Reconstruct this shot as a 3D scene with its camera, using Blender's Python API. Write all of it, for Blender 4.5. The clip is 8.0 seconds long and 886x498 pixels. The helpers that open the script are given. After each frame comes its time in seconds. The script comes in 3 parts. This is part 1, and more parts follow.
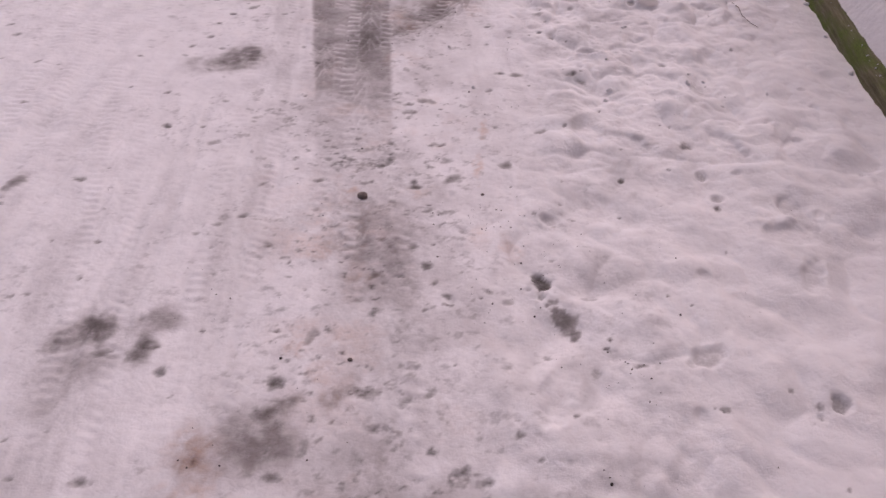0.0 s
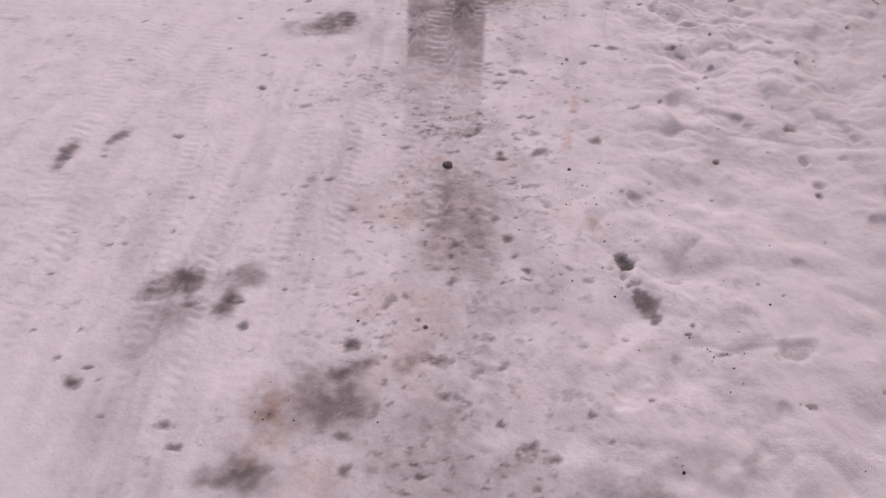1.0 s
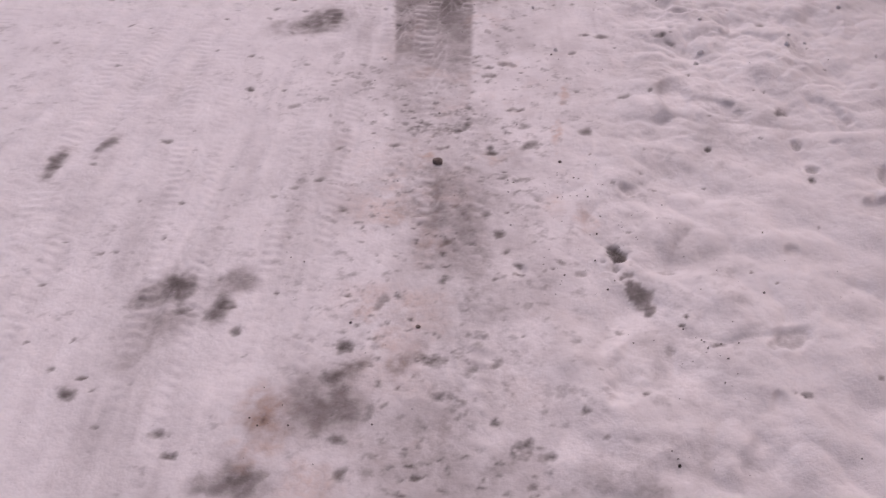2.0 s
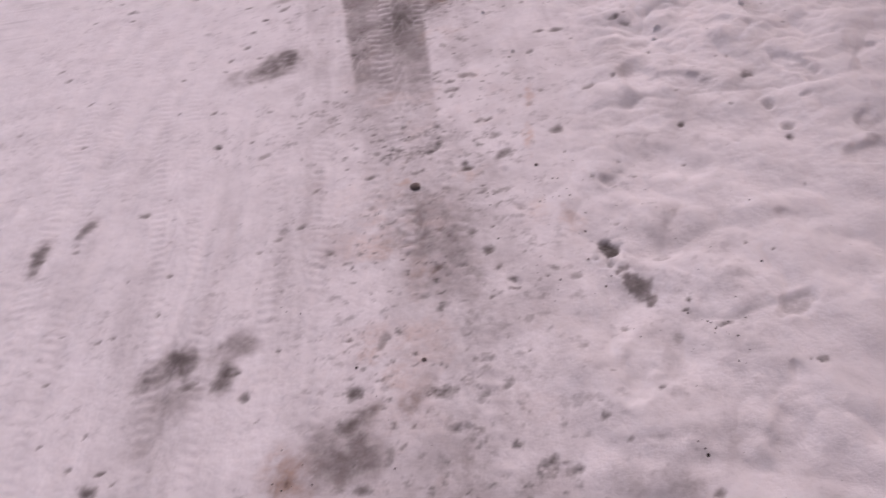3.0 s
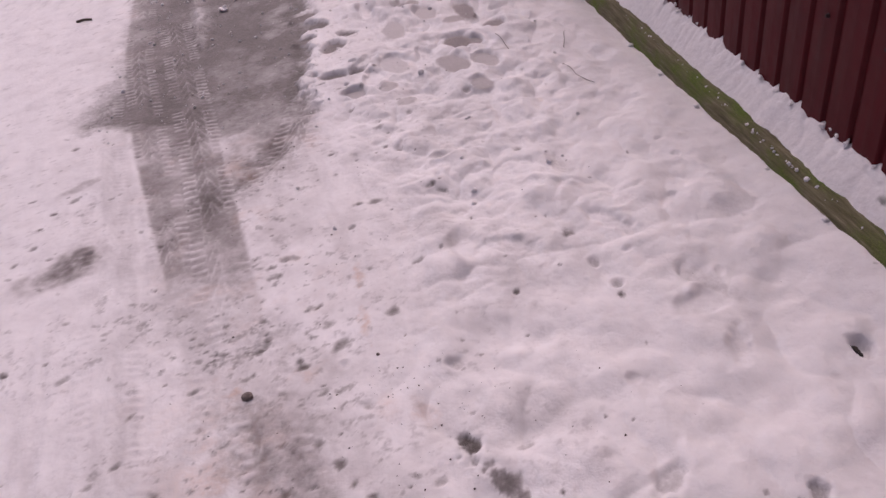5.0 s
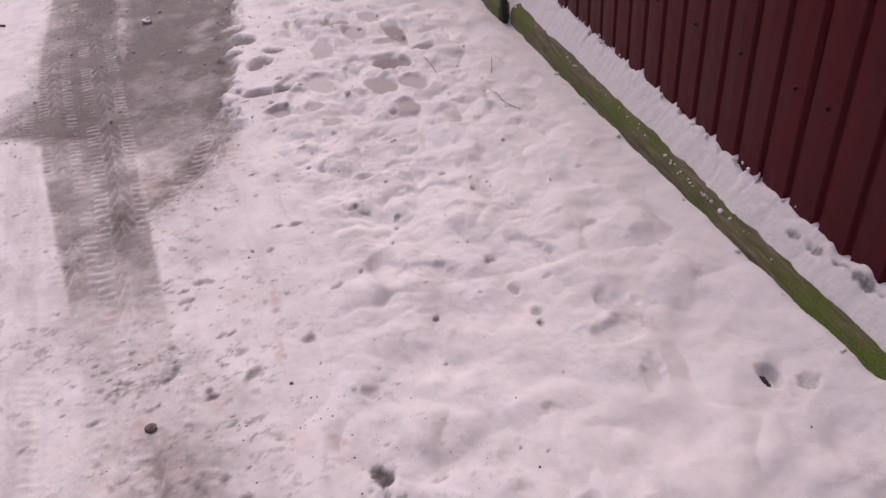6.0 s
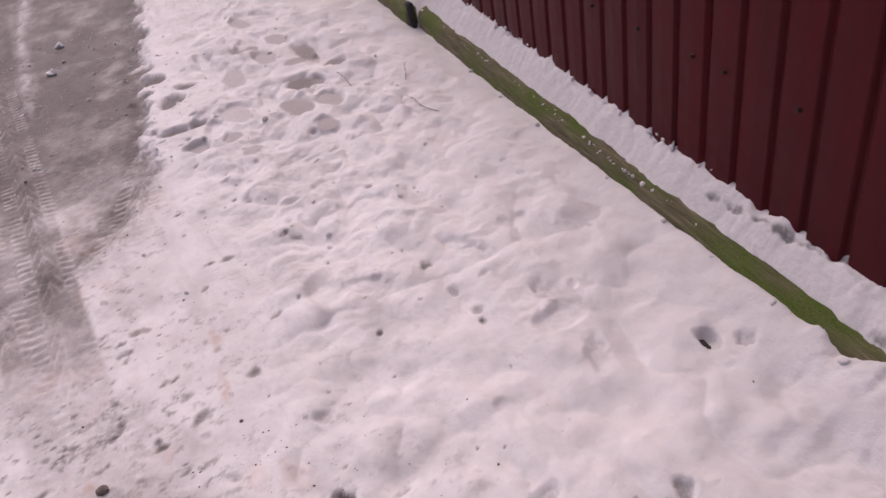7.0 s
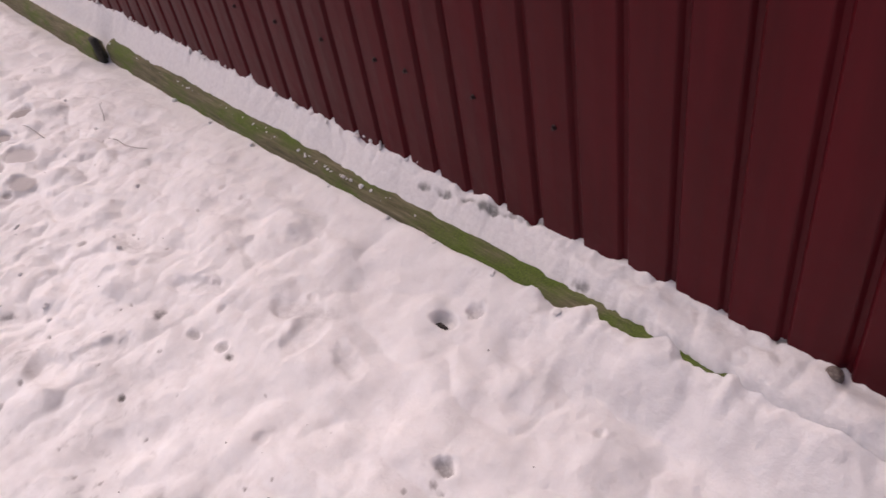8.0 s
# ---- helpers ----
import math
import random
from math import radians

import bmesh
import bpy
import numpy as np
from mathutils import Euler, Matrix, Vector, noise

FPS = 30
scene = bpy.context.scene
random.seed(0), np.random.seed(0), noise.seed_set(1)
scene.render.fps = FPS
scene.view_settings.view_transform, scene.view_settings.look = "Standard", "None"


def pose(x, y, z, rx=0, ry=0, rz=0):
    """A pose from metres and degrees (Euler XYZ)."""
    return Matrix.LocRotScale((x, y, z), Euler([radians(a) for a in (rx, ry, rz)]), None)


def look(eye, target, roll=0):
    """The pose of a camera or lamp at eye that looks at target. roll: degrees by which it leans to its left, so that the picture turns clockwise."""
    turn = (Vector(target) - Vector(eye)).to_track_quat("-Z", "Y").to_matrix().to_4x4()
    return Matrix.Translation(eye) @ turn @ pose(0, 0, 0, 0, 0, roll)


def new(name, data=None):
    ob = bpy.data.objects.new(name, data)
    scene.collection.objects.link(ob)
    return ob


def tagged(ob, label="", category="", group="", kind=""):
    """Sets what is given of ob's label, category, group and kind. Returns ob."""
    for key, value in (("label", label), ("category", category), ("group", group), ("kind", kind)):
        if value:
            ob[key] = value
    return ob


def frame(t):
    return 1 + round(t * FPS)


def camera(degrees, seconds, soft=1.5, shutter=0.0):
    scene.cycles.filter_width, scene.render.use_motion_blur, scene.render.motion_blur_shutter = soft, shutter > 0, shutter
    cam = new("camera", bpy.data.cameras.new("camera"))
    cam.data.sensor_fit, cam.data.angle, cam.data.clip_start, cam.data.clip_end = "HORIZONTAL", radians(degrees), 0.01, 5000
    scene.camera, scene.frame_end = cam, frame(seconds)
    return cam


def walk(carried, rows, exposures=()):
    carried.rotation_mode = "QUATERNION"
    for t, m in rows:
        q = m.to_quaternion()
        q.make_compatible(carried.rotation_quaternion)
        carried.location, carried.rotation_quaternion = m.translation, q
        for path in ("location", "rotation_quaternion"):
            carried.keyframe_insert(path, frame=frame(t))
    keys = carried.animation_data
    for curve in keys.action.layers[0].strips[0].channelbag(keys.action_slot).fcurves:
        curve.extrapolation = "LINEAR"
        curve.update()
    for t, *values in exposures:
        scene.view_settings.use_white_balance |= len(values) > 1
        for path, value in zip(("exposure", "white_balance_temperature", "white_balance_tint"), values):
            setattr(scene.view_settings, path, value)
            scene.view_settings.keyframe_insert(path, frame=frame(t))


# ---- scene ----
cam = camera(60.7, 8.0, soft=1.5, shutter=0.15)
PATH = [
    (0, (-0.203, -0.463, 1.383), (-0.365, 1.04, 0.073), 0.6),
    (0.5, (-0.194, -0.458, 1.379), (-0.459, 1.027, 0.066), -0.4),
    (1, (-0.195, -0.456, 1.372), (-0.568, 0.961, 0.011), -1.9),
    (1.5, (-0.175, -0.436, 1.375), (-0.534, 0.968, -0.004), -2.1),
    (1.7, (-0.166, -0.432, 1.377), (-0.508, 0.98, 0.002), -2.0),
    (2.8, (-0.172, -0.395, 1.398), (-0.704, 0.946, 0.013), -14.5),
    (3, (-0.137, -0.371, 1.405), (-0.526, 1.031, 0.033), -15.0),
    (3.5, (-0.16, -0.293, 1.398), (-0.108, 1.237, 0.112), -9.8),
    (4, (-0.292, -0.247, 1.415), (-0.332, 1.38, 0.252), -9.0),
    (4.5, (-0.221, -0.205, 1.429), (-0.187, 1.416, 0.259), -10.8),
    (5, (-0.16, -0.137, 1.445), (-0.052, 1.462, 0.25), -10.0),
    (5.2, (-0.138, -0.133, 1.442), (-0.008, 1.448, 0.225), -9.6),
    (6.3, (-0.111, -0.103, 1.435), (0.212, 1.492, 0.272), -5.1),
    (6.5, (-0.108, -0.104, 1.431), (0.208, 1.491, 0.267), -6.5),
    (7, (-0.046, -0.119, 1.439), (0.357, 1.445, 0.259), -11.5),
    (7.5, (0.03, -0.153, 1.463), (0.683, 1.289, 0.241), -14.5),
    (8, (0.068, -0.179, 1.462), (0.965, 1.077, 0.19), -11.4),
]
walk(cam, [(t, look(eye, target, roll)) for t, eye, target, roll in PATH],
     exposures=[(0, -0.72, 6400, 34), (1.5, -0.77, 6400, 34), (3.0, -0.77, 6400, 35), (3.5, -0.68, 6400, 36), (5, -0.62, 6400, 35), (6.5, -0.46, 6450, 31), (7.5, -0.34, 6500, 29), (8, -0.20, 6600, 26)])

# ---- light: a dull winter sky, the sun spread wide behind the cloud ----
SUN_UP, SUN_ROUND = radians(58), radians(-3)
world = bpy.data.worlds.new("sky")
scene.world = world
world.use_nodes = True
wn = world.node_tree
wn.nodes.clear()
sky = wn.nodes.new("ShaderNodeTexSky")
sky.sky_type = "NISHITA"
sky.sun_disc = False
sky.sun_elevation, sky.sun_rotation = SUN_UP, SUN_ROUND
sky.dust_density, sky.air_density, sky.ozone_density = 9.0, 0.7, 0.6
back = wn.nodes.new("ShaderNodeBackground")
back.inputs["Strength"].default_value = 0.104
wout = wn.nodes.new("ShaderNodeOutputWorld")
wn.links.new(sky.outputs[0], back.inputs[0])
wn.links.new(back.outputs[0], wout.inputs[0])
sun = new("sun", bpy.data.lights.new("sun", "SUN"))
sun.data.energy, sun.data.angle, sun.data.color = 0.95, radians(60), (1.0, 0.97, 0.93)
sun.matrix_world = look((0, 0, 0), (-math.sin(SUN_ROUND) * math.cos(SUN_UP), -math.cos(SUN_ROUND) * math.cos(SUN_UP), -math.sin(SUN_UP)))


# ---- materials ----
def material(name, rough=0.6, metal=0.0):
    mat = bpy.data.materials.new(name)
    mat.use_nodes = True
    nt = mat.node_tree
    b = nt.nodes["Principled BSDF"]
    b.inputs["Roughness"].default_value = rough
    b.inputs["Metallic"].default_value = metal
    return mat, nt, b


def node(nt, kind, **values):
    n = nt.nodes.new(kind)
    for key, value in values.items():
        n.inputs[key.replace("_", " ")].default_value = value
    return n


def place(nt, scale=(1, 1, 1)):
    geo = nt.nodes.new("ShaderNodeNewGeometry")
    m = nt.nodes.new("ShaderNodeMapping")
    m.inputs["Scale"].default_value = scale
    nt.links.new(geo.outputs["Position"], m.inputs["Vector"])
    return m.outputs[0]


def cloud(nt, scale, detail=4, rough=0.6, stretch=(1, 1, 1)):
    n = node(nt, "ShaderNodeTexNoise", Scale=scale, Detail=detail, Roughness=rough)
    nt.links.new(place(nt, stretch), n.inputs["Vector"])
    return n.outputs["Fac"]


def ramp(nt, fac, stops):
    r = nt.nodes.new("ShaderNodeValToRGB")
    els = r.color_ramp.elements
    for e, (p, c) in zip(els, stops):
        e.position, e.color = p, (*c, 1)
    for p, c in stops[2:]:
        els.new(p).color = (*c, 1)
    nt.links.new(fac, r.inputs[0])
    return r.outputs[0]


def mix(nt, fac, a, b):
    m = nt.nodes.new("ShaderNodeMix")
    m.data_type = "RGBA"
    for socket, value in ((m.inputs[0], fac), (m.inputs[6], a), (m.inputs[7], b)):
        if isinstance(value, (int, float)):
            socket.default_value = value
        elif isinstance(value, tuple):
            socket.default_value = (*value, 1)
        else:
            nt.links.new(value, socket)
    return m.outputs[2]


def maths(nt, op, a, b=0.0, c=0.0):
    m = nt.nodes.new("ShaderNodeMath")
    m.operation = op
    for socket, value in zip(m.inputs, (a, b, c)):
        if isinstance(value, (int, float)):
            socket.default_value = value
        else:
            nt.links.new(value, socket)
    m.use_clamp = op in ("MULTIPLY_ADD", "ADD", "MULTIPLY")
    return m.outputs[0]


def bump(nt, b, layers):
    """Layers of height and depth in metres, coarse to fine."""
    last = None
    for h, depth in layers:
        n = node(nt, "ShaderNodeBump", Strength=1.0, Distance=depth)
        nt.links.new(h, n.inputs["Height"])
        if last:
            nt.links.new(last, n.inputs["Normal"])
        last = n.outputs[0]
    nt.links.new(last, b.inputs["Normal"])


def attribute(nt, name):
    a = nt.nodes.new("ShaderNodeAttribute")
    a.attribute_name = name
    return a.outputs["Fac"]


def snow_material():
    mat, nt, b = material("trodden_snow", 0.55)
    # two of these layers hold bare slush and soil, plus shade painted into hollows
    wear_shade, dirt_shade, tan, wetted = (attribute(nt, n) for n in ("wear_shade", "dirt_shade", "tan", "wetted"))
    grain, blot, fine = cloud(nt, 55, 5, 0.65), cloud(nt, 9, 4), cloud(nt, 420, 3)
    white = ramp(nt, blot, [(0.26, (0.76, 0.75, 0.755)), (0.46, (0.86, 0.855, 0.86)), (0.68, (0.93, 0.925, 0.93))])
    white = mix(nt, maths(nt, "MULTIPLY", fine, 0.12), white, (0.66, 0.65, 0.66))
    slush = ramp(nt, grain, [(0.3, (0.058, 0.048, 0.044)), (0.5, (0.122, 0.106, 0.100)), (0.72, (0.245, 0.222, 0.215))])
    slush = mix(nt, ramp(nt, cloud(nt, 14, 5, 0.65, (1, 0.6, 1)), [(0.42, (0, 0, 0)), (0.66, (0.75, 0.75, 0.75))]), slush, (0.075, 0.062, 0.058))
    pale = ramp(nt, cloud(nt, 5, 5, 0.62, (1, 0.45, 1)), [(0.48, (0, 0, 0)), (0.70, (0.45, 0.45, 0.45))])
    slush = mix(nt, pale, slush, (0.32, 0.296, 0.29))
    # slush breaks through in a ragged way
    edge = maths(nt, "MULTIPLY_ADD", maths(nt, "SUBTRACT", grain, 0.5), 0.9, wear_shade)
    edge = maths(nt, "MULTIPLY", edge, maths(nt, "MULTIPLY", wear_shade, 4.0))
    # snow soaked grey, not yet broken through
    soaked = ramp(nt, grain, [(0.3, (0.225, 0.198, 0.192)), (0.7, (0.37, 0.338, 0.332))])
    col = mix(nt, maths(nt, "MULTIPLY", wetted, maths(nt, "MULTIPLY_ADD", grain, 0.8, 0.6)), white, soaked)
    col = mix(nt, edge, col, slush)
    tancol = ramp(nt, grain, [(0.3, (0.44, 0.24, 0.14)), (0.7, (0.70, 0.50, 0.38))])
    col = mix(nt, maths(nt, "MULTIPLY", tan, maths(nt, "MULTIPLY_ADD", grain, 1.6, -0.2)), col, tancol)
    soil = ramp(nt, fine, [(0.3, (0.025, 0.020, 0.018)), (0.7, (0.075, 0.062, 0.055))])
    spots = maths(nt, "MULTIPLY", dirt_shade, maths(nt, "MULTIPLY_ADD", grain, 2.2, -0.25))
    col = mix(nt, spots, col, soil)
    nt.links.new(col, b.inputs["Base Color"])
    r = ramp(nt, edge, [(0.0, (0.6, 0.6, 0.6)), (1.0, (0.38, 0.38, 0.38))])
    nt.links.new(r, b.inputs["Roughness"])
    b.inputs["Specular IOR Level"].default_value = 0.3
    nt.links.new(ramp(nt, edge, [(0.0, (0.6, 0.6, 0.6)), (0.5, (0.0, 0.0, 0.0))]), b.inputs["Subsurface Weight"])
    b.inputs["Subsurface Radius"].default_value = (1.0, 0.95, 0.9)
    b.inputs["Subsurface Scale"].default_value = 0.010
    bump(nt, b, [(grain, 0.0040), (fine, 0.0009)])
    return mat


def loose_snow_material():
    mat, nt, b = material("loose_snow", 0.6)
    moss, fine, grain = attribute(nt, "moss"), cloud(nt, 300, 4), cloud(nt, 60, 5)
    white = ramp(nt, grain, [(0.3, (0.78, 0.775, 0.78)), (0.7, (0.88, 0.875, 0.875))])
    # blackish green for moss and for plant shadows painted on the snow
    dark = ramp(nt, fine, [(0.35, (0.010, 0.012, 0.007)), (0.65, (0.05, 0.055, 0.028))])
    nt.links.new(mix(nt, maths(nt, "MULTIPLY", moss, maths(nt, "MULTIPLY_ADD", grain, 2.6, -0.4)), white, dark), b.inputs["Base Color"])
    b.inputs["Specular IOR Level"].default_value = 0.2
    b.inputs["Subsurface Weight"].default_value = 0.7
    b.inputs["Subsurface Radius"].default_value = (1.0, 0.95, 0.9)
    b.inputs["Subsurface Scale"].default_value = 0.012
    bump(nt, b, [(grain, 0.0035), (fine, 0.0009)])
    return mat


def moss_wood_material():
    mat, nt, b = material("mossy_wood", 0.8)
    grain = cloud(nt, 120, 5, 0.6, (1, 0.06, 1))
    patch = cloud(nt, 3.2, 4, 0.6, (2.5, 1, 2.5))
    fine = cloud(nt, 260, 4)
    wood = ramp(nt, grain, [(0.3, (0.070, 0.058, 0.030)), (0.55, (0.18, 0.150, 0.092)), (0.75, (0.32, 0.275, 0.185))])
    moss = ramp(nt, fine, [(0.3, (0.035, 0.062, 0.004)), (0.7, (0.140, 0.220, 0.014))])
    f = ramp(nt, patch, [(0.44, (0.15, 0.15, 0.15)), (0.62, (0.92, 0.92, 0.92))])
    nt.links.new(mix(nt, f, wood, moss), b.inputs["Base Color"])
    bump(nt, b, [(grain, 0.004), (fine, 0.003)])
    return mat


def painted_sheet_material():
    mat, nt, b = material("maroon_painted_steel", 0.42)
    streak, fine, blot = cloud(nt, 16, 4, 0.6, (1, 1, 0.12)), cloud(nt, 700, 2), cloud(nt, 3, 3)
    col = ramp(nt, streak, [(0.3, (0.066, 0.0020, 0.0050)), (0.7, (0.094, 0.0036, 0.0080))])
    dust = maths(nt, "MULTIPLY", maths(nt, "MULTIPLY_ADD", blot, 1.0, -0.3), 0.10)
    nt.links.new(mix(nt, dust, col, (0.09, 0.035, 0.035)), b.inputs["Base Color"])
    nt.links.new(ramp(nt, streak, [(0.3, (0.36, 0.36, 0.36)), (0.7, (0.50, 0.50, 0.50))]), b.inputs["Roughness"])
    b.inputs["Specular IOR Level"].default_value = 0.15
    bump(nt, b, [(blot, 0.01), (fine, 0.0002)])
    return mat


def plain_material(name, low, high, scale, rough=0.7, depth=0.002, metal=0.0):
    mat, nt, b = material(name, rough, metal)
    c = cloud(nt, scale, 5)
    nt.links.new(ramp(nt, c, [(0.3, low), (0.7, high)]), b.inputs["Base Color"])
    bump(nt, b, [(c, depth)])
    return mat


SNOW, LOOSE, MOSSY, SHEET = snow_material(), loose_snow_material(), moss_wood_material(), painted_sheet_material()
SCREW = plain_material("dull_screw", (0.016, 0.004, 0.005), (0.036, 0.009, 0.011), 300, 0.5, 0.0005, 0.3)
STAKE = plain_material("wet_dark_wood", (0.012, 0.013, 0.011), (0.06, 0.058, 0.048), 90, 0.7)
STONE = plain_material("dark_stone", (0.075, 0.058, 0.050), (0.30, 0.25, 0.22), 160, 0.7)
GRIT = plain_material("black_grit", (0.015, 0.012, 0.011), (0.06, 0.045, 0.04), 200, 0.7)
TWIG = plain_material("twig_bark", (0.03, 0.018, 0.012), (0.09, 0.06, 0.04), 200, 0.7, 0.0005)
LEAF = plain_material("rotten_leaf", (0.008, 0.006, 0.006), (0.035, 0.025, 0.02), 150, 0.6)


# ---- mesh helpers ----
def part(name, bm, mat, parent=None, label=""):
    me = bpy.data.meshes.new(name)
    bm.to_mesh(me)
    bm.free()
    me.materials.append(mat)
    ob = new(name, me)
    ob.parent = parent
    if label:
        ob["label"] = label
    return ob


def smooth(ob):
    ob.data.polygons.foreach_set("use_smooth", np.ones(len(ob.data.polygons), bool))
    return ob


def sheet_mesh(name, xs, ys, z, layers, mat):
    """A height field over the lines xs and ys, with float layers for the material."""
    nx, ny = len(xs), len(ys)
    gx, gy = np.meshgrid(xs, ys)
    co = np.stack([gx, gy, z], -1).reshape(-1, 3).astype(np.float32)
    a = (np.arange(ny - 1)[:, None] * nx + np.arange(nx - 1)).ravel()
    quads = np.stack([a, a + 1, a + nx + 1, a + nx], 1).astype(np.int32)
    me = bpy.data.meshes.new(name)
    me.vertices.add(len(co))
    me.vertices.foreach_set("co", co.ravel())
    me.loops.add(quads.size)
    me.loops.foreach_set("vertex_index", quads.ravel())
    me.polygons.add(len(quads))
    me.polygons.foreach_set("loop_start", np.arange(0, quads.size, 4, dtype=np.int32))
    me.polygons.foreach_set("use_smooth", np.ones(len(quads), bool))
    me.update(calc_edges=True)
    for key, values in layers.items():
        me.attributes.new(key, "FLOAT", "POINT").data.foreach_set("value", values.ravel().astype(np.float32))
    me.materials.append(mat)
    return new(name, me)


TABLE = np.random.RandomState(7).rand(256, 256)


def value_noise(x, y, scale, seed=0):
    x, y = x * scale + 17.3 * seed, y * scale + 31.7 * seed
    i, j = np.floor(x).astype(int), np.floor(y).astype(int)
    u, v = x - i, y - j
    u, v = u * u * u * (u * (6 * u - 15) + 10), v * v * v * (v * (6 * v - 15) + 10)
    i, j, i2, j2 = i & 255, j & 255, (i + 1) & 255, (j + 1) & 255
    return (TABLE[i, j] * (1 - u) + TABLE[i2, j] * u) * (1 - v) + (TABLE[i, j2] * (1 - u) + TABLE[i2, j2] * u) * v


def fbm(x, y, scale, octaves=4, gain=0.5, seed=0):
    total, amp, norm = 0, 1.0, 0.0
    for k in range(octaves):
        c, s = math.cos(0.6 * k), math.sin(0.6 * k)
        total = total + amp * value_noise(c * x - s * y, s * x + c * y, scale * 2.03**k, seed + 3 * k)
        norm, amp = norm + amp, amp * gain
    return total / norm - 0.5


def step(x, a, b):
    t = np.clip((x - a) / (b - a), 0, 1)
    return t * t * (3 - 2 * t)


def lines(*stretches):
    """Grid lines along one axis: (start, end, spacing) end to end."""
    out = [np.arange(a, b - s * 0.4, s) for a, b, s in stretches]
    return np.concatenate(out + [[stretches[-1][1]]])


# ---- the ground: one sheet of trodden snow over the road, out to the horizon ----
BOARD_X, FENCE_X = 1.085, 1.212
rng = np.random.RandomState(21)
xs = lines((-900, -60, 120), (-60, -8, 6.5), (-8, -2.6, 0.15), (-2.6, -1.5, 0.014), (-1.5, 1.115, 0.0065), (1.115, 1.4, 0.03), (1.4, 8, 0.6), (8, 60, 6.5), (60, 900, 120))
ys = lines((-900, -60, 120), (-60, -6, 6), (-6, -0.6, 0.12), (-0.6, -0.1, 0.02), (-0.1, 3.5, 0.0065), (3.5, 5.2, 0.013), (5.2, 9, 0.06), (9, 60, 3), (60, 900, 120))
X, Y = np.meshgrid(xs, ys)
near = (np.abs(X) < 12) & (np.abs(Y) < 14)


def ellipse(cx, cy, rx, ry, turn=0.0, ragged=0.0, seed=0):
    """Distance field: 1 at the rim, 0 at the middle."""
    c, s = math.cos(turn), math.sin(turn)
    u, v = ((X - cx) * c + (Y - cy) * s) / rx, (-(X - cx) * s + (Y - cy) * c) / ry
    r = np.hypot(u, v)
    if ragged:
        k = r < 3
        r[k] += ragged * fbm(X[k], Y[k], 1.1 / min(rx, ry), 3, 0.6, seed)
    return r


# where the road, the trodden edge and the loose snow lie
road = 1 - step(X + 0.25 * fbm(X, Y, 1.3, 3, seed=2), -0.42, -0.02)
bank = step(X + 0.15 * fbm(X, Y, 1.5, 3, seed=3), 0.60, 0.9)
tramp = np.clip(1 - road - bank, 0, 1)
Z = 0.020 * fbm(X, Y, 0.9, 2, seed=1) * (1 - road)
Z += road * (0.010 * fbm(X, Y, 6, 4, 0.5, 4) + 0.002 * fbm(X, Y, 45, 3, 0.6, 5))
lump = fbm(X, Y, 7.0, 4, 0.42, 6)
wx, wy = X + 0.03 * fbm(X, Y, 6, 2, seed=91), Y + 0.03 * fbm(X, Y, 6, 2, seed=92)
calm = 0.36 + 0.36 * step(Y + 0.5 * fbm(X, Y, 2, 2, seed=94), 1.1, 2.3)
Z += (tramp + 0.35 * bank) * calm * 0.042 * (np.sqrt(np.abs(fbm(wx, wy, 9, 3, 0.5, 8)) + 0.02) - 0.25) * step(Y, 0.1, 0.6) * np.clip(0.6 + 1.8 * fbm(X, Y, 1.7, 2, seed=93), 0.15, 1.2)
Z += np.clip(tramp + 0.85 * bank, 0, 1) * (0.070 * fbm(X, Y, 4.2, 3, 0.40, 95) + 0.012 * np.abs(fbm(wx, wy, 6, 2, 0.4, 96)) + 0.010 * fbm(X, Y, 15, 3, 0.5, 97))
Z += tramp * calm * (0.046 * lump + 0.003 * fbm(X, Y, 34, 3, 0.5, 9))
Z += bank * (0.034 * fbm(X, Y, 4.5, 3, 0.45, 10) + 0.022 * fbm(X, Y, 11, 3, 0.45, 123) + 0.004 * fbm(X, Y, 30, 3, 0.6, 11))
Z += bank * (1 - step(Y, 0.6, 1.3)) * (0.030 * fbm(X, Y, 8, 4, 0.5, 98) + 0.010 * np.abs(fbm(X, Y, 22, 3, 0.5, 99)))
# kicked-up clods beyond the smooth part
clods = np.sqrt(np.abs(fbm(wx, wy, 6.5, 2, 0.4, 120)) + 0.02) - 0.25 + 0.5 * fbm(X, Y, 14, 3, 0.5, 122)
Z += np.clip(tramp + 0.5 * bank, 0, 1) * step(Y + 0.6 * fbm(X, Y, 2, 2, seed=121), 1.2, 2.6) * 0.040 * clods
# soft hollows and folds on the nearer part
folds = np.sqrt(np.abs(fbm(wx, wy, 4.6, 2, 0.4, 124)) + 0.02) - 0.25 + 0.35 * fbm(X, Y, 10, 2, 0.45, 125)
Z += np.clip(tramp + bank, 0, 1) * (1 - step(Y, 1.7, 2.6)) * 0.042 * folds
Z *= near
wear_shade, dirt_shade, tan, wetted = (np.zeros_like(Z) for _ in range(4))


